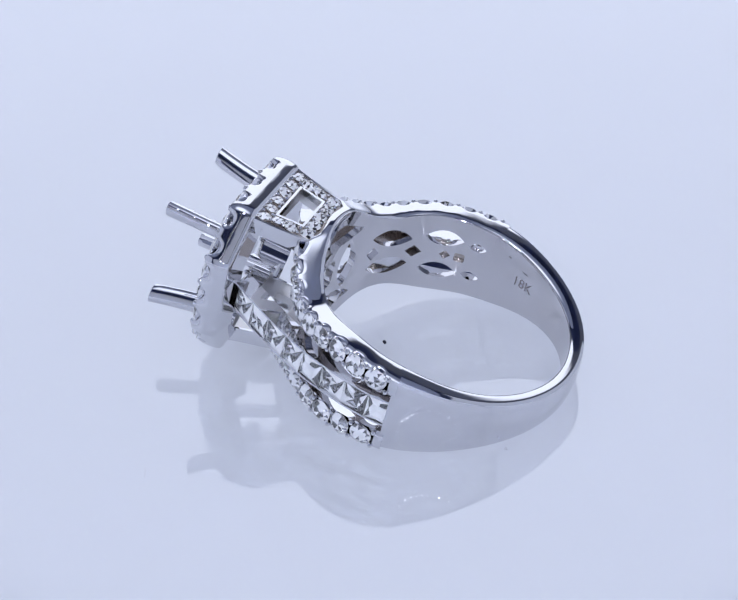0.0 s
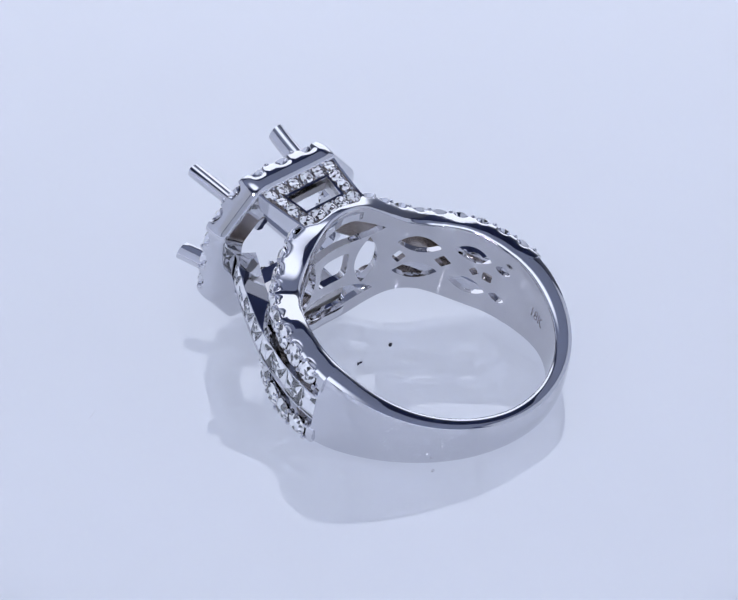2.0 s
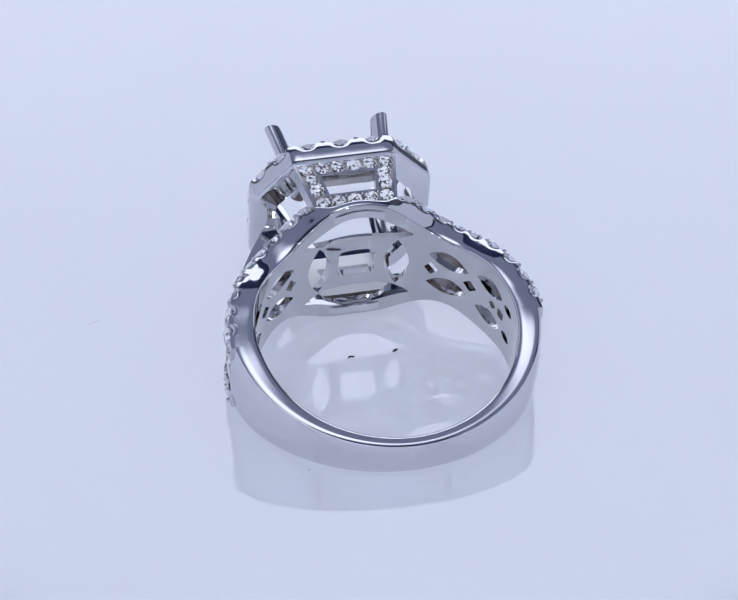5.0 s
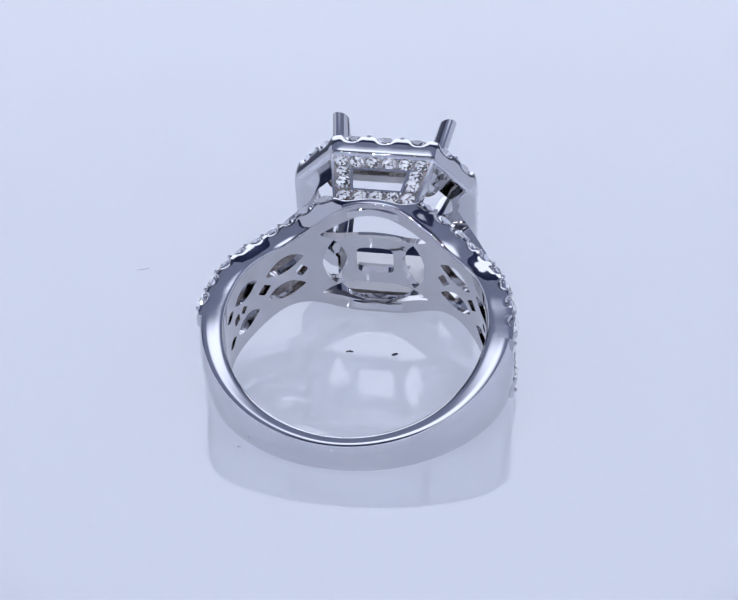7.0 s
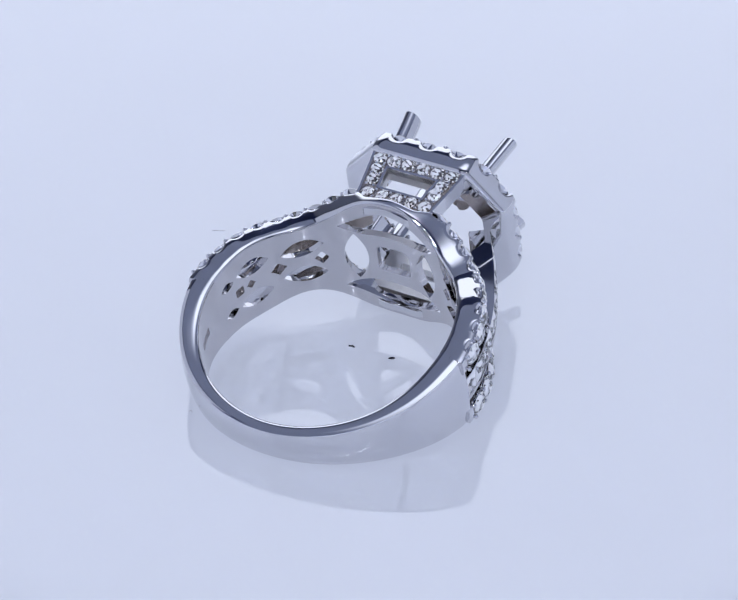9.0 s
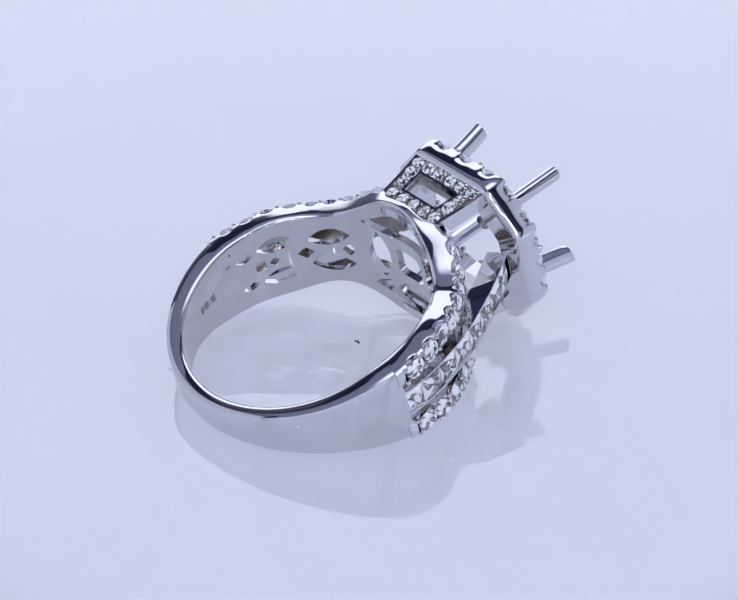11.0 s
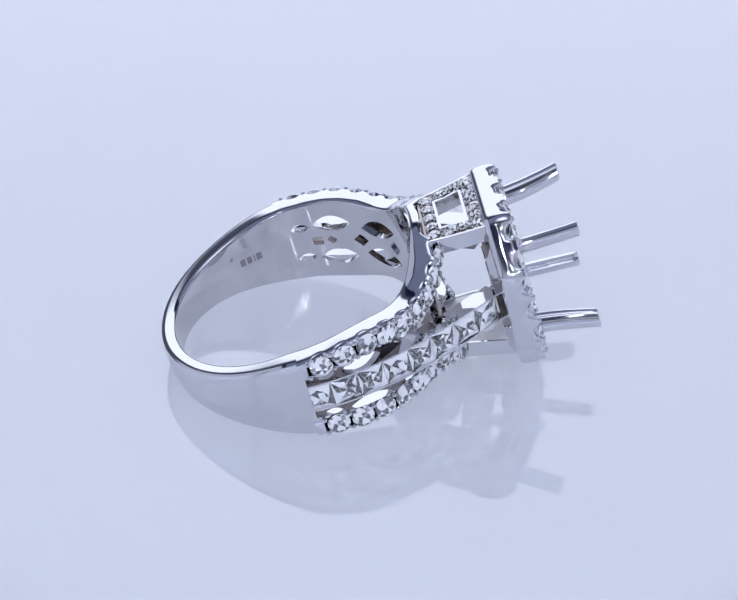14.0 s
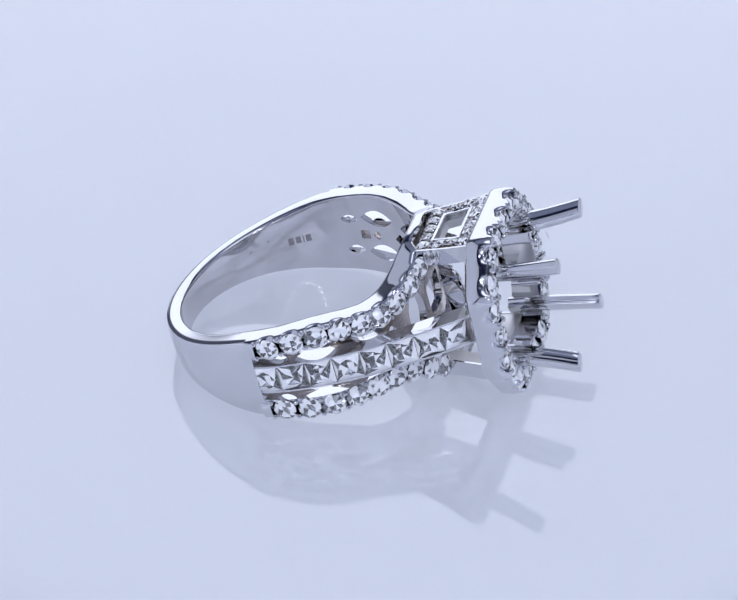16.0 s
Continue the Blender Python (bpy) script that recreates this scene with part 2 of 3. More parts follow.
def princess_mesh(name, half):
    """Square stone: small table, crown with split corners, pavilion ridged from corners to culet."""
    c = [(1, 1), (-1, 1), (-1, -1), (1, -1)]
    verts = [(0.5 * x * half, 0.5 * y * half, 0.24 * half) for x, y in c]
    verts += [(x * half, y * half, 0.0) for x, y in c]
    verts += [(x * half, y * half, -0.08 * half) for x, y in c]
    mids = [(0, 1), (-1, 0), (0, -1), (1, 0)]
    verts += [(0.74 * x * half, 0.74 * y * half, 0.16 * half) for x, y in mids]
    verts += [(0.62 * x * half, 0.62 * y * half, -0.27 * half) for x, y in mids]
    verts += [(0.30 * x * half, 0.30 * y * half, -0.34 * half) for x, y in mids]
    verts.append((0, 0, -0.52 * half))
    verts.append((random.uniform(-0.1, 0.1) * half, random.uniform(-0.1, 0.1) * half, 0.19 * half))
    verts += [(0.5 * x * half, 0.5 * y * half, 0.25 * half) for x, y in mids]
    f = []
    for k in range(4):
        n = (k + 1) % 4
        p = (k - 1) % 4
        f += [(25, k, 26 + k), (25, 26 + k, n), (k, 12 + k, 26 + k), (n, 26 + k, 12 + k), (k, 4 + k, 12 + k), (n, 12 + k, 4 + n), (4 + k, 4 + n, 12 + k), (4 + k, 8 + k, 8 + n, 4 + n)]
        f += [(8 + k, 16 + k, 8 + n), (8 + k, 20 + k, 16 + k), (8 + n, 16 + k, 20 + k), (8 + k, 20 + p, 24), (8 + k, 24, 20 + k)]
    return facet_mesh(name, verts, f, -0.09 * half)


def frame_at(p, normal, along):
    z = Vector(normal).normalized()
    x = Vector(along)
    x = (x - z * x.dot(z)).normalized()
    y = z.cross(x)
    m = Matrix((x, y, z)).transposed().to_4x4()
    m.translation = Vector(p) * MM
    return m


def wobble(m, degrees):
    """A stone set a little askew."""
    return m @ pose(0, 0, 0, random.uniform(-degrees, degrees), random.uniform(-degrees, degrees), random.uniform(-20, 20))


def radial(a):
    return (math.sin(radians(a)), math.cos(radians(a)), 0)


def bead_verts(bm, p, r):
    made = bmesh.ops.create_icosphere(bm, subdivisions=2, radius=r * MM)
    bmesh.ops.translate(bm, verts=made["verts"], vec=Vector(p) * MM)


def bead_mesh(name, places, r):
    bm = bmesh.new()
    for p in places:
        bead_verts(bm, p, r)
    me = bpy.data.meshes.new(name)
    bm.to_mesh(me)
    bm.free()
    me.materials.append(GOLD)
    finish(me, 180)
    return me


# ---- the centre bars with square stones ----
BAR = [(9.5, -1.35), (9.6, -0.2), (9.4, 1.6), (8.9, 3.6), (8.25, 5.5), (7.4, 7.25), (6.45, 9.0), (5.4, 10.7), (4.75, 11.75)]


def bar_path(n):
    cum = [0.0]
    for p, q in zip(BAR, BAR[1:]):
        cum.append(cum[-1] + math.dist(p, q))
    xs = [(c, p[0]) for c, p in zip(cum, BAR)]
    ys = [(c, p[1]) for c, p in zip(cum, BAR)]
    out = []
    for i in range(n + 1):
        c = cum[-1] * i / n
        p = Vector((spline(xs, c), spline(ys, c)))
        q = Vector((spline(xs, min(cum[-1], c + 0.05)), spline(ys, min(cum[-1], c + 0.05)))) - Vector((spline(xs, max(0, c - 0.05)), spline(ys, max(0, c - 0.05))))
        q.normalize()
        out.append((p, q))
    return out, cum[-1]


def bar_wall(name, side, w_in, w_out, depth, lift, mat=None):
    path, _ = bar_path(60)
    sections = []
    for p, q in path:
        nrm = Vector((q.y, -q.x))
        o, i = p + nrm * lift, p - nrm * depth
        k = -LEAN * p.y
        sections.append([(side * o.x, o.y, w_in + k), (side * o.x, o.y, w_out + k), (side * i.x, i.y, w_out + k), (side * i.x, i.y, w_in + k)])
    return mesh_from(name, *sweep(sections), mat or GOLD, angle=30)


# ---- head ----
HEAD_W = -0.25
OUTER = [(3.3, 5.2), (5.9, 2.45), (5.9, -2.95), (3.8, -5.5), (-3.8, -5.5), (-5.9, -2.95), (-5.9, 2.45), (-3.3, 5.2)]


def along_octagon(d, step=0.04):
    """Points, outward normals and distances round the octagon set in by d, with corners a little rounded."""
    pts = []
    k = len(OUTER)
    lines = []
    for i in range(k):
        p, q = Vector(OUTER[i]), Vector(OUTER[(i + 1) % k])
        t = (q - p).normalized()
        nrm = Vector((-t.y, t.x))
        if nrm.dot(p) < 0:
            nrm = -nrm
        lines.append((p - nrm * d, t, nrm))
    corner = []
    for i in range(k):
        (p0, t0, _), (p1, t1, _) = lines[i - 1], lines[i]
        den = t0.x * t1.y - t0.y * t1.x
        u = ((p1 - p0).x * t1.y - (p1 - p0).y * t1.x) / den
        corner.append(p0 + t0 * u)
    return corner, lines


def halo_stations(per=48):
    """Matching stations round the halo: edge number and fraction along it."""
    return [(i, j / per) for i in range(8) for j in range(per)]


HALO_STONES = []
for i in range(8):
    HALO_STONES += [(i, u) for u in ((1 / 6, 0.5, 5 / 6) if i % 2 == 1 else (0.25, 0.75))]


def halo_point(d, i, u):
    c, _ = along_octagon(d)
    return c[i].lerp(c[(i + 1) % 8], u)


def halo_mesh():
    cs = {d: along_octagon(d)[0] for d in (-0.06, -0.045, 0.0, 0.04, 0.08, 0.16, 0.22, 0.42, 0.45, 1.12, 1.2, 1.32, 1.4)}
    lengths = [(cs[0.0][(i + 1) % 8] - cs[0.0][i]).length for i in range(8)]
    sections = []
    for i, u in halo_stations():
        k = 0.0
        for si, su in HALO_STONES:
            if si == i:
                x = abs(u - su) * lengths[i] / 0.58
                if x < 1:
                    k = max(k, math.sqrt(1 - x * x))
        def q(d):
            c = cs[d]
            e = 0.09
            if u < e:
                a, b, m = c[i - 1].lerp(c[i], 1 - e), c[i].lerp(c[(i + 1) % 8], e), 0.5 + u / (2 * e)
                return a * (1 - m) ** 2 + c[i] * 2 * m * (1 - m) + b * m * m
            if u > 1 - e:
                j = (i + 1) % 8
                a, b, m = c[i].lerp(c[j], 1 - e), c[j].lerp(c[(j + 1) % 8], e), (u - 1 + e) / (2 * e)
                return a * (1 - m) ** 2 + c[j] * 2 * m * (1 - m) + b * m * m
            return c[i].lerp(c[(i + 1) % 8], u)
        sec = []
        for d, h in ((0.45, 11.9), (0.16, 11.97), (0.04, 12.1), (0.0, 12.3), (-0.045, 12.6), (-0.06, 12.85 - 0.1 * k), (-0.045, 13.15 - 0.3 * k), (0.0, 13.5 - 0.5 * k), (0.08, 13.62 - 0.52 * k), (0.22, 13.66 - 0.45 * k), (0.42, 12.9), (1.12, 12.8), (1.2, 13.5), (1.32, 13.4), (1.4, 11.5)):
            p = q(d)
            sec.append((p.x, h, p.y + HEAD_W))
        sections.append(sec)
    return mesh_from("halo_rim", *sweep(sections, True), GOLD, angle=40)


def prong_mesh():
    """Oval wire, wide along x, that bends outwards to its cut tip; grooved on its inner side; rises along y from its base."""
    sections = []
    n = 16
    for i in range(n + 1):
        u = min(i, n - 1) / (n - 1)
        y = 5.7 * u + (0.06 if i == n else 0.0)
        x = -0.95 + 0.25 * (1 - u) ** 2 + 1.0 * u ** 1.4
        k = 0.86 if i == n else 1.0
        sec = []
        for m in range(24):
            t = 2 * math.pi * m / 24
            g = 0.70 if m == 12 else (0.84 if m in (11, 13) else 1.0)
            sec.append((x + (0.70 - 0.05 * u) * k * g * math.cos(t), y, 0.49 * k * g * math.sin(t)))
        sections.append(sec)
    return mesh_from("prong", *sweep(sections), GOLD, angle=45)


PANEL_TOP, PANEL_LOW = (3.3, 12.1, 4.85), (2.6, 8.25, 4.4)
WIN_TOP, WIN_LOW = (1.75, 10.95), (1.5, 9.4)


def panel_w(h):
    u = (h - PANEL_LOW[1]) / (PANEL_TOP[1] - PANEL_LOW[1])
    return PANEL_LOW[2] + (PANEL_TOP[2] - PANEL_LOW[2]) * u - 0.22 * u * (1 - u)


def panel_face(h):
    """Level of the panel's flat face, without its hollow."""
    u = (h - PANEL_LOW[1]) / (PANEL_TOP[1] - PANEL_LOW[1])
    return PANEL_LOW[2] + (PANEL_TOP[2] - PANEL_LOW[2]) * u - 0.10


def panel_mesh(name, sign):
    """Trapezoid gallery wall with a window through it."""
    def ring(top, low, d):
        out = []
        pts = [(-top[0] + 0, top[1]), (top[0], top[1]), (low[0], low[1]), (-low[0], low[1])]
        n = 6
        for k in range(4):
            p, q = Vector(pts[k]), Vector(pts[(k + 1) % 4])
            for j in range(n):
                v = p.lerp(q, j / n)
                out.append((v.x, v.y, sign * (panel_w(v.y) - d) + HEAD_W))
        return out
    a, b = ring(PANEL_TOP, PANEL_LOW, 0.0), ring(WIN_TOP, WIN_LOW, 0.0)
    c, d = ring(PANEL_TOP, PANEL_LOW, 0.95), ring(WIN_TOP, WIN_LOW, 0.95)
    sections = [[p, q, r, s] for p, q, r, s in zip(a, b, d, c)]
    me = mesh_from(name, *sweep(sections, True), SEAT, angle=30)
    me.materials.append(BRUSHED)
    for p in me.polygons:
        c = p.center / MM
        if sign * (c.z - HEAD_W) < panel_w(c.y) - 0.1:
            p.material_index = 1
    return me


def window_frame_mesh(name, sign):
    """Polished raised lip round the panel's window."""
    pts = [(-WIN_TOP[0], WIN_TOP[1]), (WIN_TOP[0], WIN_TOP[1]), (WIN_LOW[0], WIN_LOW[1]), (-WIN_LOW[0], WIN_LOW[1])]
    sections = []
    ctr = Vector((0, (WIN_TOP[1] + WIN_LOW[1]) / 2))
    for x, y in pts:
        v = Vector((x, y))
        o = ctr + Vector(((v - ctr).x * (1 + 0.17 / abs(x)), (v - ctr).y * (1 + 0.17 / 0.77)))
        w = panel_w(y)
        sections.append([(v.x, v.y, sign * (w + 0.07) + HEAD_W), (o.x, o.y, sign * (w + 0.07) + HEAD_W), (o.x, o.y, sign * (w - 0.4) + HEAD_W), (v.x, v.y, sign * (w - 0.4) + HEAD_W)])
    return mesh_from(name, *sweep(sections, True), GOLD, angle=30)


def panel_edge_mesh(name, sign, side):
    """Thin polished edge down a slanting side of the panel."""
    secs = []
    for i in range(9):
        u = i / 8
        x = PANEL_TOP[0] + (PANEL_LOW[0] - PANEL_TOP[0]) * u
        h = PANEL_TOP[1] + (PANEL_LOW[1] - PANEL_TOP[1]) * u
        w = panel_w(h)
        secs.append([(side * (x - 0.13), h, sign * (w + 0.05) + HEAD_W), (side * (x + 0.03), h, sign * (w + 0.05) + HEAD_W),
                     (side * (x + 0.03), h, sign * (w - 1.0) + HEAD_W), (side * (x - 0.13), h, sign * (w - 1.0) + HEAD_W)])
    return mesh_from(name, *sweep(secs), GOLD, angle=30)


def engraving_mesh(name, text, a0, w0, size, flip):
    """Letters bent to the inside of the band."""
    cu = bpy.data.curves.new(name, "FONT")
    cu.body, cu.size, cu.align_x, cu.align_y, cu.extrude = text, size, "CENTER", "CENTER", 0.012
    tmp = new(name + "_flat", cu)
    me = bpy.data.meshes.new_from_object(tmp.evaluated_get(bpy.context.evaluated_depsgraph_get()))
    bpy.data.objects.remove(tmp)
    for v in me.vertices:
        x, y, z = v.co
        a = a0 + flip * math.degrees(x / r_in(a0))
        v.co = Vector(at(a, r_in(a) - 0.004 - z, w0 + flip * y)) * MM
    me.materials.clear()
    me.materials.append(ENGRAVED)
    return me


def bars_mesh(name, a0, w0, widths, height):
    """Row of plain engraved bars inside the band."""
    verts, faces = [], []
    x = -sum(widths) / 2 - 0.12 * (len(widths) - 1) / 2
    for wd in widths:
        base = len(verts)
        for dx, dy in ((0, -height / 2), (wd, -height / 2), (wd, height / 2), (0, height / 2)):
            a = a0 + math.degrees((x + dx) / 8.0)
            verts += [at(a, r_in(a) - 0.01, w0 + dy), at(a, r_in(a) + 0.03, w0 + dy)]
        b = base
        faces += [(b, b + 2, b + 4, b + 6), (b + 1, b + 7, b + 5, b + 3)] + [(b + 2 * k, b + 2 * k + 1, b + (2 * k + 3) % 8, b + (2 * k + 2) % 8) for k in range(4)]
        x += wd + 0.12
    return mesh_from(name, verts, faces, ENGRAVED, angle=0)


def build_ring():
    ring = tagged(new("ring"), "white gold ring with small diamonds and empty prongs, lying sideways", "ring")
    band = part_mesh("band", band_mesh(), ring, "plain polished white gold back of the band")
    part_mesh("hallmark", engraving_mesh("hallmark", "18K", 113.5, 0.15, 0.95, 1), band, "engraved hallmark 18K")
    part_mesh("maker_mark", bars_mesh("maker_mark", -113.5, 0.1, (0.36, 0.36, 0.08, 0.36), 0.5), band, "small engraved mark")
    sleeve = part_mesh("sleeve", sleeve_mesh(), ring, "satin inner sleeve pierced with almond openings")
    stones = [brilliant_mesh("round_stone", 0.71) for _ in range(5)]
    smalls = [brilliant_mesh("tiny_stone", 0.45) for _ in range(5)]
    halo_stones = [brilliant_mesh("halo_stone", 0.74) for _ in range(4)]
    squares = [princess_mesh("square_stone", 0.835) for _ in range(6)]
    for name, sign in (("upper_rail", 1), ("lower_rail", -1)):
        rail = part_mesh(name, rail_mesh(name, sign), ring, "scalloped rail holding a row of round stones")
        beads = []
        for side in (1, -1):
            for a in STONE_ANGLES:
                w = half_width(a) - 0.68
                part_mesh("round_stone", random.choice(stones), rail, "", wobble(frame_at(at(side * a, rail_top(a), sign * w), radial(side * a), (0, 0, 1)), 5))
            mids = [(x + y) / 2 for x, y in zip(STONE_ANGLES, STONE_ANGLES[1:])] + [92.3]
            for a in mids:
                hw = half_width(a)
                beads += [at(side * a, rail_top(a) + 0.02, sign * (hw - 0.16)), at(side * a, rail_top(a) + 0.0, sign * (hw - 1.14))]
        tagged(part_mesh("bead_prong", bead_mesh("bead_prong", beads, 0.17), rail), kind="stuff")
    for side in (1, -1):
        bar = part_mesh("centre_bar", bar_wall("centre_bar", side, -0.82, 0.82, 1.35, -0.95, SEAT), ring, "channel bar of square diamonds")
        part_mesh("channel_wall", bar_wall("channel_wall", side, 0.83, 0.94, 1.3, 0.03), bar)
        part_mesh("channel_wall", bar_wall("channel_wall", side, -0.94, -0.83, 1.3, 0.03), bar)
        path, total = bar_path(200)
        for k in range(8):
            p, q = path[int(200 * (0.075 + k * 0.1205))]
            n = Vector((q.y, -q.x))
            p = p - n * 0.08
            part_mesh("square_stone", random.choice(squares), bar, "", frame_at((side * p.x, p.y, -LEAN * p.y), (side * n.x, n.y, 0), (0, 0, 1)) @ pose(0, 0, 0, random.uniform(-4, 4), random.uniform(-4, 4)))
    halo = part_mesh("halo", halo_mesh(), ring, "octagonal halo rim scalloped round its stones")
    beads = []
    for i, u in HALO_STONES:
        p = halo_point(0.66, i, u)
        part_mesh("halo_stone", random.choice(halo_stones), halo, "", wobble(frame_at((p.x, 13.5, p.y + HEAD_W), (0, 1, 0), (1, 0, 0.3)), 6))
    for (i, u), (j, v) in zip(HALO_STONES, HALO_STONES[1:] + HALO_STONES[:1]):
        for d in (0.16, 1.16):
            p = halo_point(d, i, u).lerp(halo_point(d, j, v), 0.5)
            beads.append((p.x, 13.62, p.y + HEAD_W))
    tagged(part_mesh("bead_prong", bead_mesh("bead_prong", beads, 0.2), halo), kind="stuff")
    prong = prong_mesh()
    for x in (3.5, -3.5):
        for w in (3.35, -3.35):
            turn = math.degrees(math.atan2(w, x))
            part_mesh("prong", prong, ring, "long uncut prong with a groove", pose(x * MM, 11.65 * MM, (w - 0.5) * MM, 0, -turn, 0))
    for name, sign in (("upper_gallery", 1), ("lower_gallery", -1)):
        panel = part_mesh(name, panel_mesh(name, sign), ring, "gallery wall paved with tiny diamonds")
        part_mesh("window_lip", window_frame_mesh("window_lip", sign), panel)
        part_mesh("edge", panel_edge_mesh("edge", sign, 1), panel)
        part_mesh("edge", panel_edge_mesh("edge", sign, -1), panel)
        spots = [(-2.6 + 5.2 * k / 5, 11.55) for k in range(6)]
        spots += [(-2.05 + 4.1 * k / 4, 8.8) for k in range(5)]
        dots = [(-2.08 + 5.2 * k / 5, h) for k in range(5) for h in (11.86, 11.24)]
        dots += [(-2.6 + 5.2 * k / 5, 12.02) for k in range(6)]
        dots += [(-1.54 + 4.1 * k / 4, h) for k in range(4) for h in (9.1, 8.5)]
        dots += [(side * x, h) for side in (1, -1) for x, h in ((2.62, 11.1), (2.08, 11.1), (2.55, 10.28), (2.0, 10.28), (2.42, 9.35), (1.9, 9.35))]
        settings = [(x, h, sign * (panel_face(h) + 0.13) + HEAD_W) for x, h in dots]
        tagged(part_mesh("bead_prong", bead_mesh("bead_prong", settings, 0.11), panel), kind="stuff")
        for k in range(2):
            h = 10.72 - k * 0.85
            x = 2.32 - 0.11 * k
            spots += [(x, h), (-x, h)]
        for x, h in spots:
            part_mesh("tiny_stone", random.choice(smalls), panel, "", wobble(frame_at((x, h, sign * (panel_face(h) + 0.13) + HEAD_W), (0, -0.1, sign), (1, 0.3, 0)), 14))
    return ring


# ---- turntable, dust, light tent ----
def disc_mesh(name, r, z0, z1, mat, seg=160):
    prof = [(r, z0), (r, z1 - 0.002), (r - 0.0006, z1 - 0.0006), (r - 0.002, z1)]
    secs = [[(a * math.cos(2 * math.pi * k / seg), a * math.sin(2 * math.pi * k / seg), z) for k in range(seg)] for a, z in prof]
    return mesh_from(name, *sweep(secs), mat, 1.0, 30)


def speck_mesh(name, bits, mat):
    bm = bmesh.new()
    for x, y, a, b, c, rot in bits:
        made = bmesh.ops.create_icosphere(bm, subdivisions=2, radius=1.0)
        for v in made["verts"]:
            n = 1 + 0.25 * noise.noise(v.co * 1.7 + Vector((x * 5, y * 5, 0)))
            v.co *= n
            v.co = Vector((v.co.x * a, v.co.y * b, (v.co.z + 0.8) * c))
        bmesh.ops.rotate(bm, verts=made["verts"], cent=(0, 0, 0), matrix=Matrix.Rotation(radians(rot), 3, "Z"))
        bmesh.ops.translate(bm, verts=made["verts"], vec=(x, y, 0))
    bmesh.ops.scale(bm, verts=bm.verts, vec=(MM, MM, MM))
    me = bpy.data.meshes.new(name)
    bm.to_mesh(me)
    bm.free()
    me.materials.append(mat)
    finish(me, 60)
    return me


def slab(name, x0, x1, y0, y1, z0, z1, mat, label="", kind="structure"):
    v = [(x, y, z) for z in (z0, z1) for x, y in ((x0, y0), (x1, y0), (x1, y1), (x0, y1))]
    f = [(3, 2, 1, 0), (4, 5, 6, 7), (0, 1, 5, 4), (1, 2, 6, 5), (2, 3, 7, 6), (3, 0, 4, 7)]
    ob = new(name, mesh_from(name, v, f, mat, 1.0, 0))
    return tagged(ob, label, kind=kind)


turntable = tagged(new("turntable"), "round glossy white acrylic turntable lit from below, carrying the ring", "turntable")
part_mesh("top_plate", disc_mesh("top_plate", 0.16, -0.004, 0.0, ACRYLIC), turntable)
part_mesh("base", disc_mesh("base", 0.13, -0.0085, -0.0041, plain("white_plastic", (0.7, 0.7, 0.72), 0.5)), turntable)

slab("table", -0.6, 0.6, -0.6, 0.6, -0.06, -0.0085, plain("white_table", (0.7, 0.7, 0.72)), "white table under the turntable")
slab("wall_back", -0.6, 0.6, 0.6, 0.62, -0.06, 0.9, DARK_ROOM, "dark wall behind the light tent")
slab("wall_front", -0.6, 0.6, -0.62, -0.6, -0.06, 0.9, DARK_ROOM, "dark wall behind the camera")
slab("wall_left", -0.62, -0.6, -0.6, 0.6, -0.06, 0.9, DARK_ROOM, "dark side wall")
slab("wall_right", 0.6, 0.62, -0.6, 0.6, -0.06, 0.9, DARK_ROOM, "dark side wall")
slab("ceiling", -0.62, 0.62, -0.62, 0.62, 0.9, 0.92, DARK_ROOM, "dark ceiling")


def fabric_panel(name, x0, x1, y0, y1, z0, z1, mat, label):
    """Glowing fabric on a thin board."""
    return tagged(slab(name, x0, x1, y0, y1, z0, z1, mat, kind=""), label, "diffuser panel", kind="thing")


fabric_panel("back_diffuser", -0.58, 0.58, 0.55, 0.554, -0.0085, 0.565, BACK_GLOW, "backlit white fabric screen standing behind the turntable")
fabric_panel("side_diffuser", -0.334, -0.33, -0.3, 0.30, -0.0085, 0.40, SIDE_GLOW, "white fabric screen standing beside the turntable")
fabric_panel("side_diffuser", 0.33, 0.334, -0.3, 0.30, -0.0085, 0.40, SIDE_GLOW, "white fabric screen standing beside the turntable")
# Unseen screen behind the camera, added as fill for stones and plate.
fabric_panel("front_fill", -0.325, 0.325, -0.36, -0.356, -0.0085, 0.40, FRONT_GLOW, "unseen glowing screen added behind the camera to brighten the stones")


def rod_mesh(name, p, q, r, mat):
    p, q = Vector(p), Vector(q)
    turn = (q - p).to_track_quat("Z", "Y").to_matrix()
    secs = [[tuple(c + turn @ Vector((r * math.cos(k * math.pi / 6), r * math.sin(k * math.pi / 6), 0))) for k in range(12)] for c in (p, q)]
    return mesh_from(name, *sweep(secs), mat, 1.0, 40)


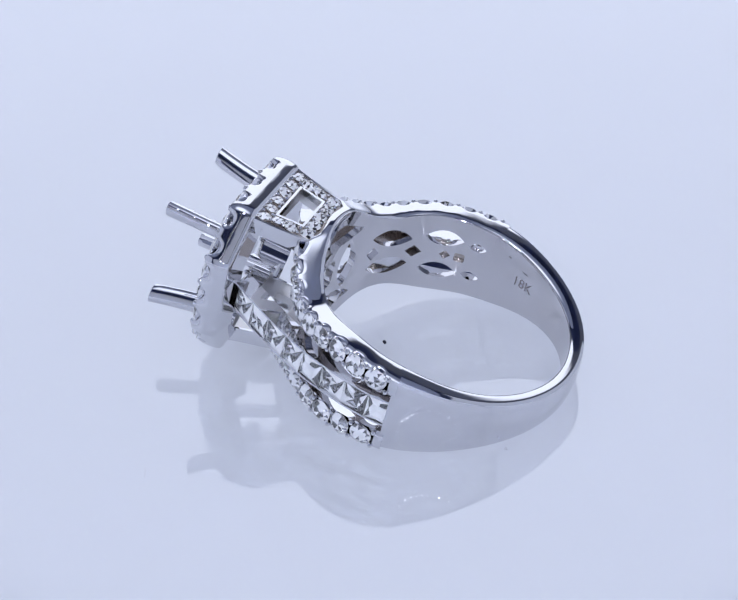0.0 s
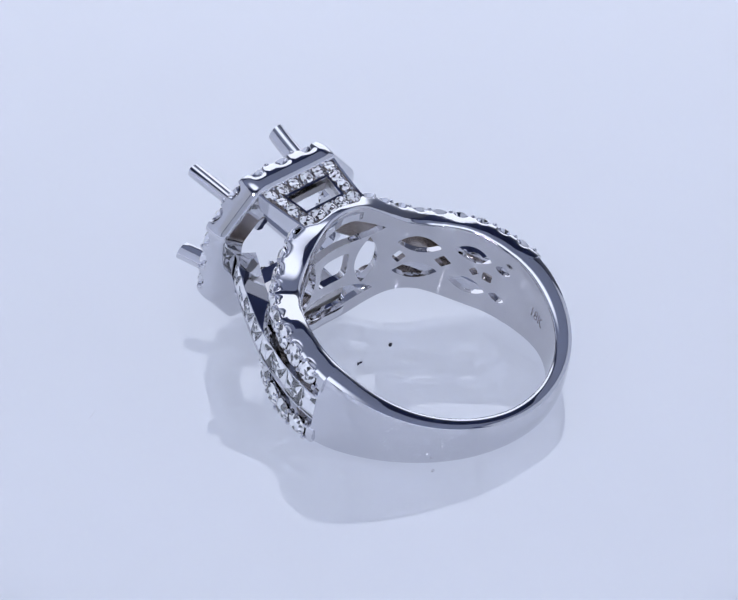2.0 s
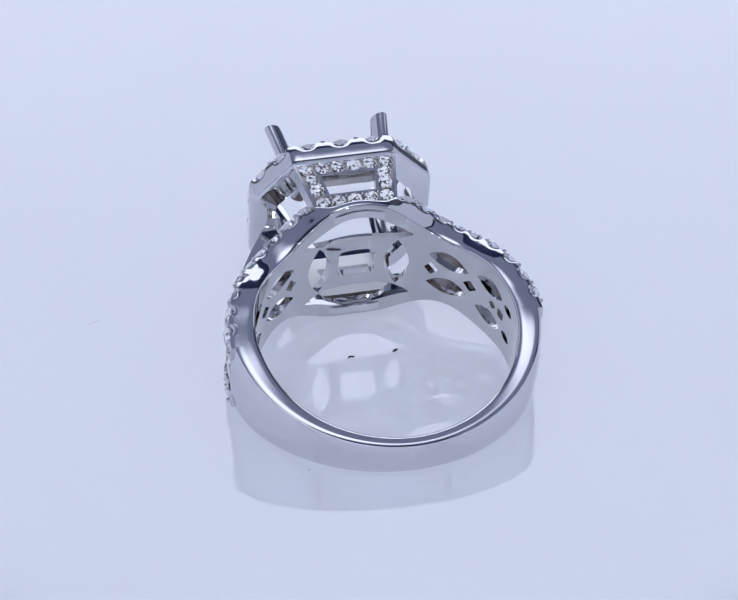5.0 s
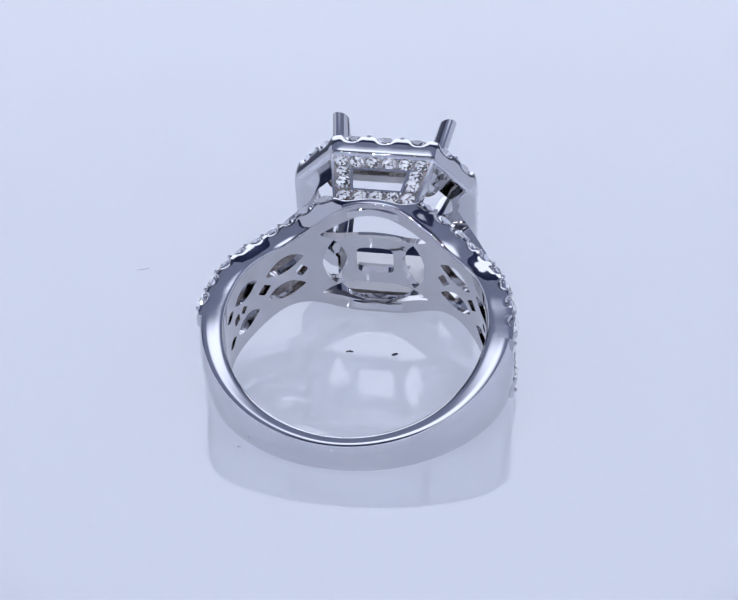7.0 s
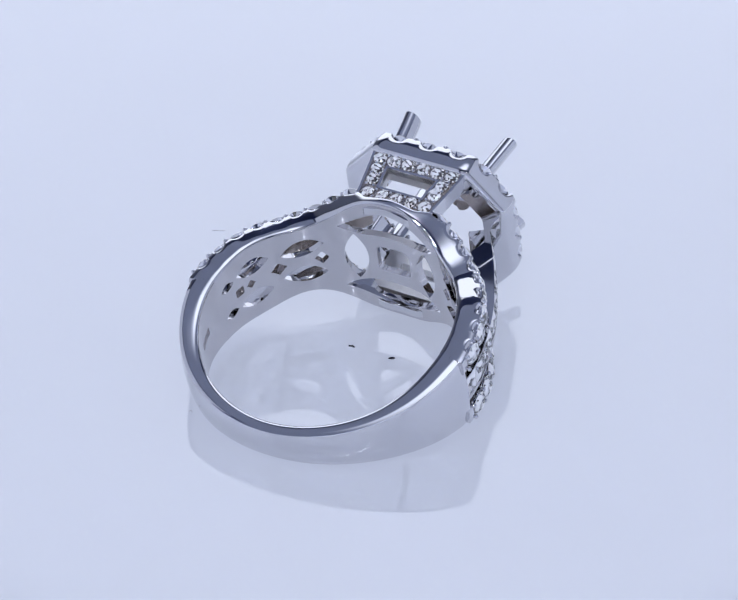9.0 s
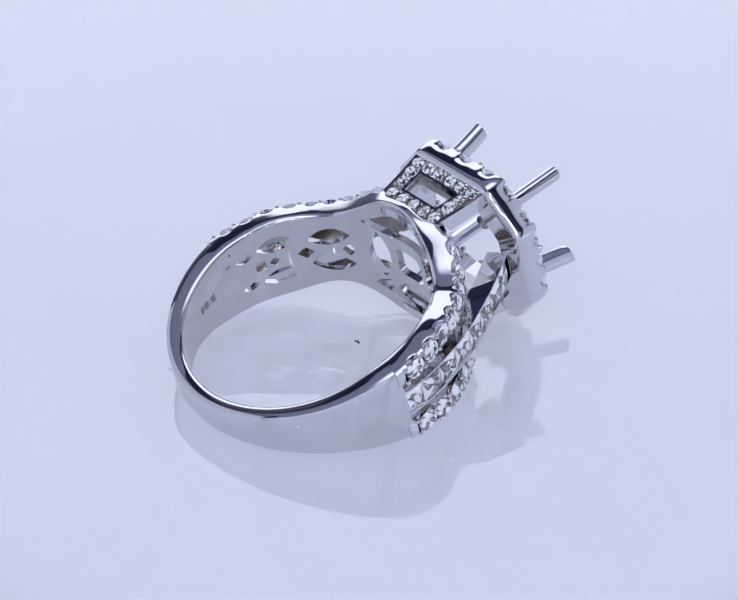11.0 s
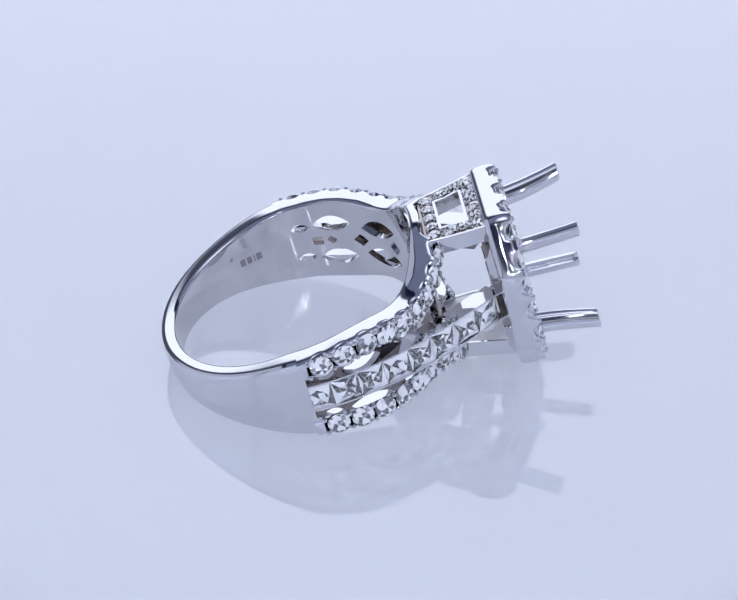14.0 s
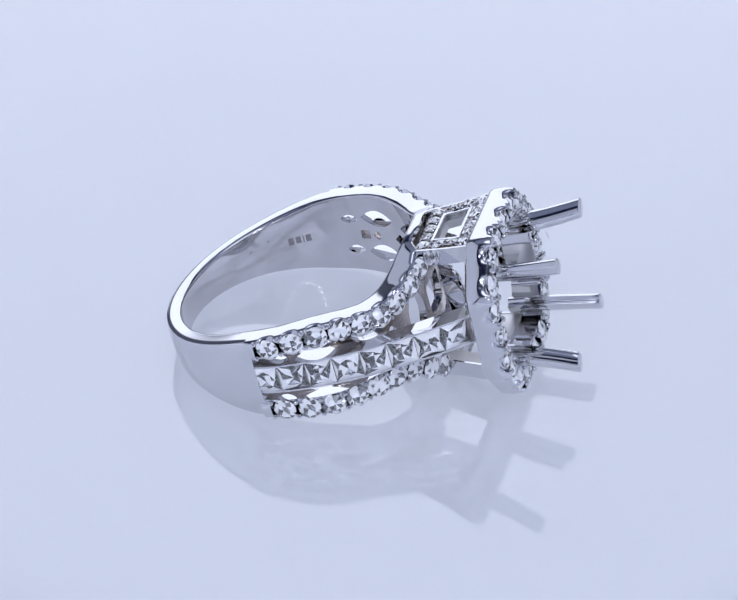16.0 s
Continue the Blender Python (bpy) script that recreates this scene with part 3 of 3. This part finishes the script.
softbox = tagged(new("overhead_softbox"), "white glowing softbox hung from the ceiling over the turntable", "softbox")
v = [(x, y, z) for z in (0.42, 0.428) for x, y in ((-0.32, -0.12), (0.32, -0.12), (0.32, 0.305), (-0.32, 0.305))]
f = [(3, 2, 1, 0), (4, 5, 6, 7), (0, 1, 5, 4), (1, 2, 6, 5), (2, 3, 7, 6), (3, 0, 4, 7)]
part_mesh("diffuser", mesh_from("diffuser", v, f, PANEL_GLOW, 1.0, 0), softbox)
for x in (-0.2, 0.2):
    for y in (-0.08, 0.16):
        part_mesh("rod", rod_mesh("rod", (x, y, 0.427), (x, y, 0.9), 0.004, BLACK), softbox)


def build_ring_light():
    lamp = tagged(new("ring_light"), "round lamp of white diode beads above the camera", "ring light")
    R = 0.085
    secs = []
    for k in range(64):
        t = 2 * math.pi * k / 64
        secs.append([((R + a) * math.cos(t), (R + a) * math.sin(t), z) for a, z in ((-0.012, 0.0), (0.012, 0.0), (0.012, -0.012), (-0.012, -0.012))])
    part_mesh("housing", mesh_from("housing", *sweep(secs, True), BLACK, 1.0, 40), lamp)
    bm = bmesh.new()
    bmesh.ops.create_icosphere(bm, subdivisions=2, radius=0.0019)
    me = bpy.data.meshes.new("led_bead")
    bm.to_mesh(me)
    bm.free()
    me.materials.append(LED_GLOW)
    for k in range(28):
        t = 2 * math.pi * k / 28
        part_mesh("led_bead", me, lamp, "", pose(R * math.cos(t), R * math.sin(t), 0.002))
    d = Vector((0.0, -math.cos(radians(47)), math.sin(radians(47))))
    p = d * 0.30
    lamp.matrix_world = Matrix.Translation(p) @ d.to_track_quat("-Z", "Y").to_matrix().to_4x4()
    inv = lamp.matrix_world.inverted()
    for x in (-0.06, 0.06):
        top = inv @ Vector((x, p.y - 0.02, 0.9))
        part_mesh("rod", rod_mesh("rod", (x, -0.085 * math.sqrt(1 - (x / 0.085) ** 2) * (1 if (lamp.matrix_world @ Vector((0, -1, 0))).z > p.z else -1), -0.008), top, 0.003, BLACK), lamp)
    return lamp


build_ring_light()

ring = build_ring()
specks = [
    tagged(new("dust_speck", speck_mesh("dust_speck", [(0, 0, 0.24, 0.12, 0.05, 15)], DUST)), "dark oval dust speck on the acrylic", "dust"),
    tagged(new("dust_speck", speck_mesh("dust_speck", [(-0.12, 0.02, 0.10, 0.06, 0.05, 0), (0.1, -0.03, 0.16, 0.08, 0.05, -30), (0.02, 0.12, 0.05, 0.05, 0.03, 0)], DUST)), "cluster of small dark dust specks on the acrylic", "dust"),
    tagged(new("dust_speck", speck_mesh("dust_speck", [(0, 0.05, 0.10, 0.025, 0.02, 20), (-0.09, -0.05, 0.025, 0.09, 0.02, 10), (0.1, -0.04, 0.025, 0.07, 0.02, -10)], FIBRE)), "tiny grey curl of lint on the acrylic", "lint"),
    tagged(new("fibre", speck_mesh("fibre", [(-0.25, 0.0, 0.27, 0.018, 0.018, 4), (0.2, 0.05, 0.22, 0.016, 0.018, 12)], FIBRE)), "thin grey fibre lying on the acrylic", "lint"),
]
SPECK_PLACES = [(1.16, -0.52), (-1.62, 0.38), (-10.0, -8.4), (-13.4, 12.9)]


def motions():
    """The turntable turns and carries all that lies on it."""
    times = [float(k) for k in range(17)]
    rest = pose(-1.796 * MM, -3.723 * MM, 3.25 * MM, 0, 0, -19.35) @ pose(0, 0, 0, 13.75)
    walk(turntable, [(t, Matrix.Rotation(turn_angle(t), 4, "Z")) for t in times])
    walk(ring, [(t, Matrix.Rotation(turn_angle(t), 4, "Z") @ rest) for t in times])
    for ob, (x, y) in zip(specks, SPECK_PLACES):
        walk(ob, [(t, Matrix.Rotation(turn_angle(t), 4, "Z") @ pose(x * MM, y * MM, 0)) for t in times])


motions()
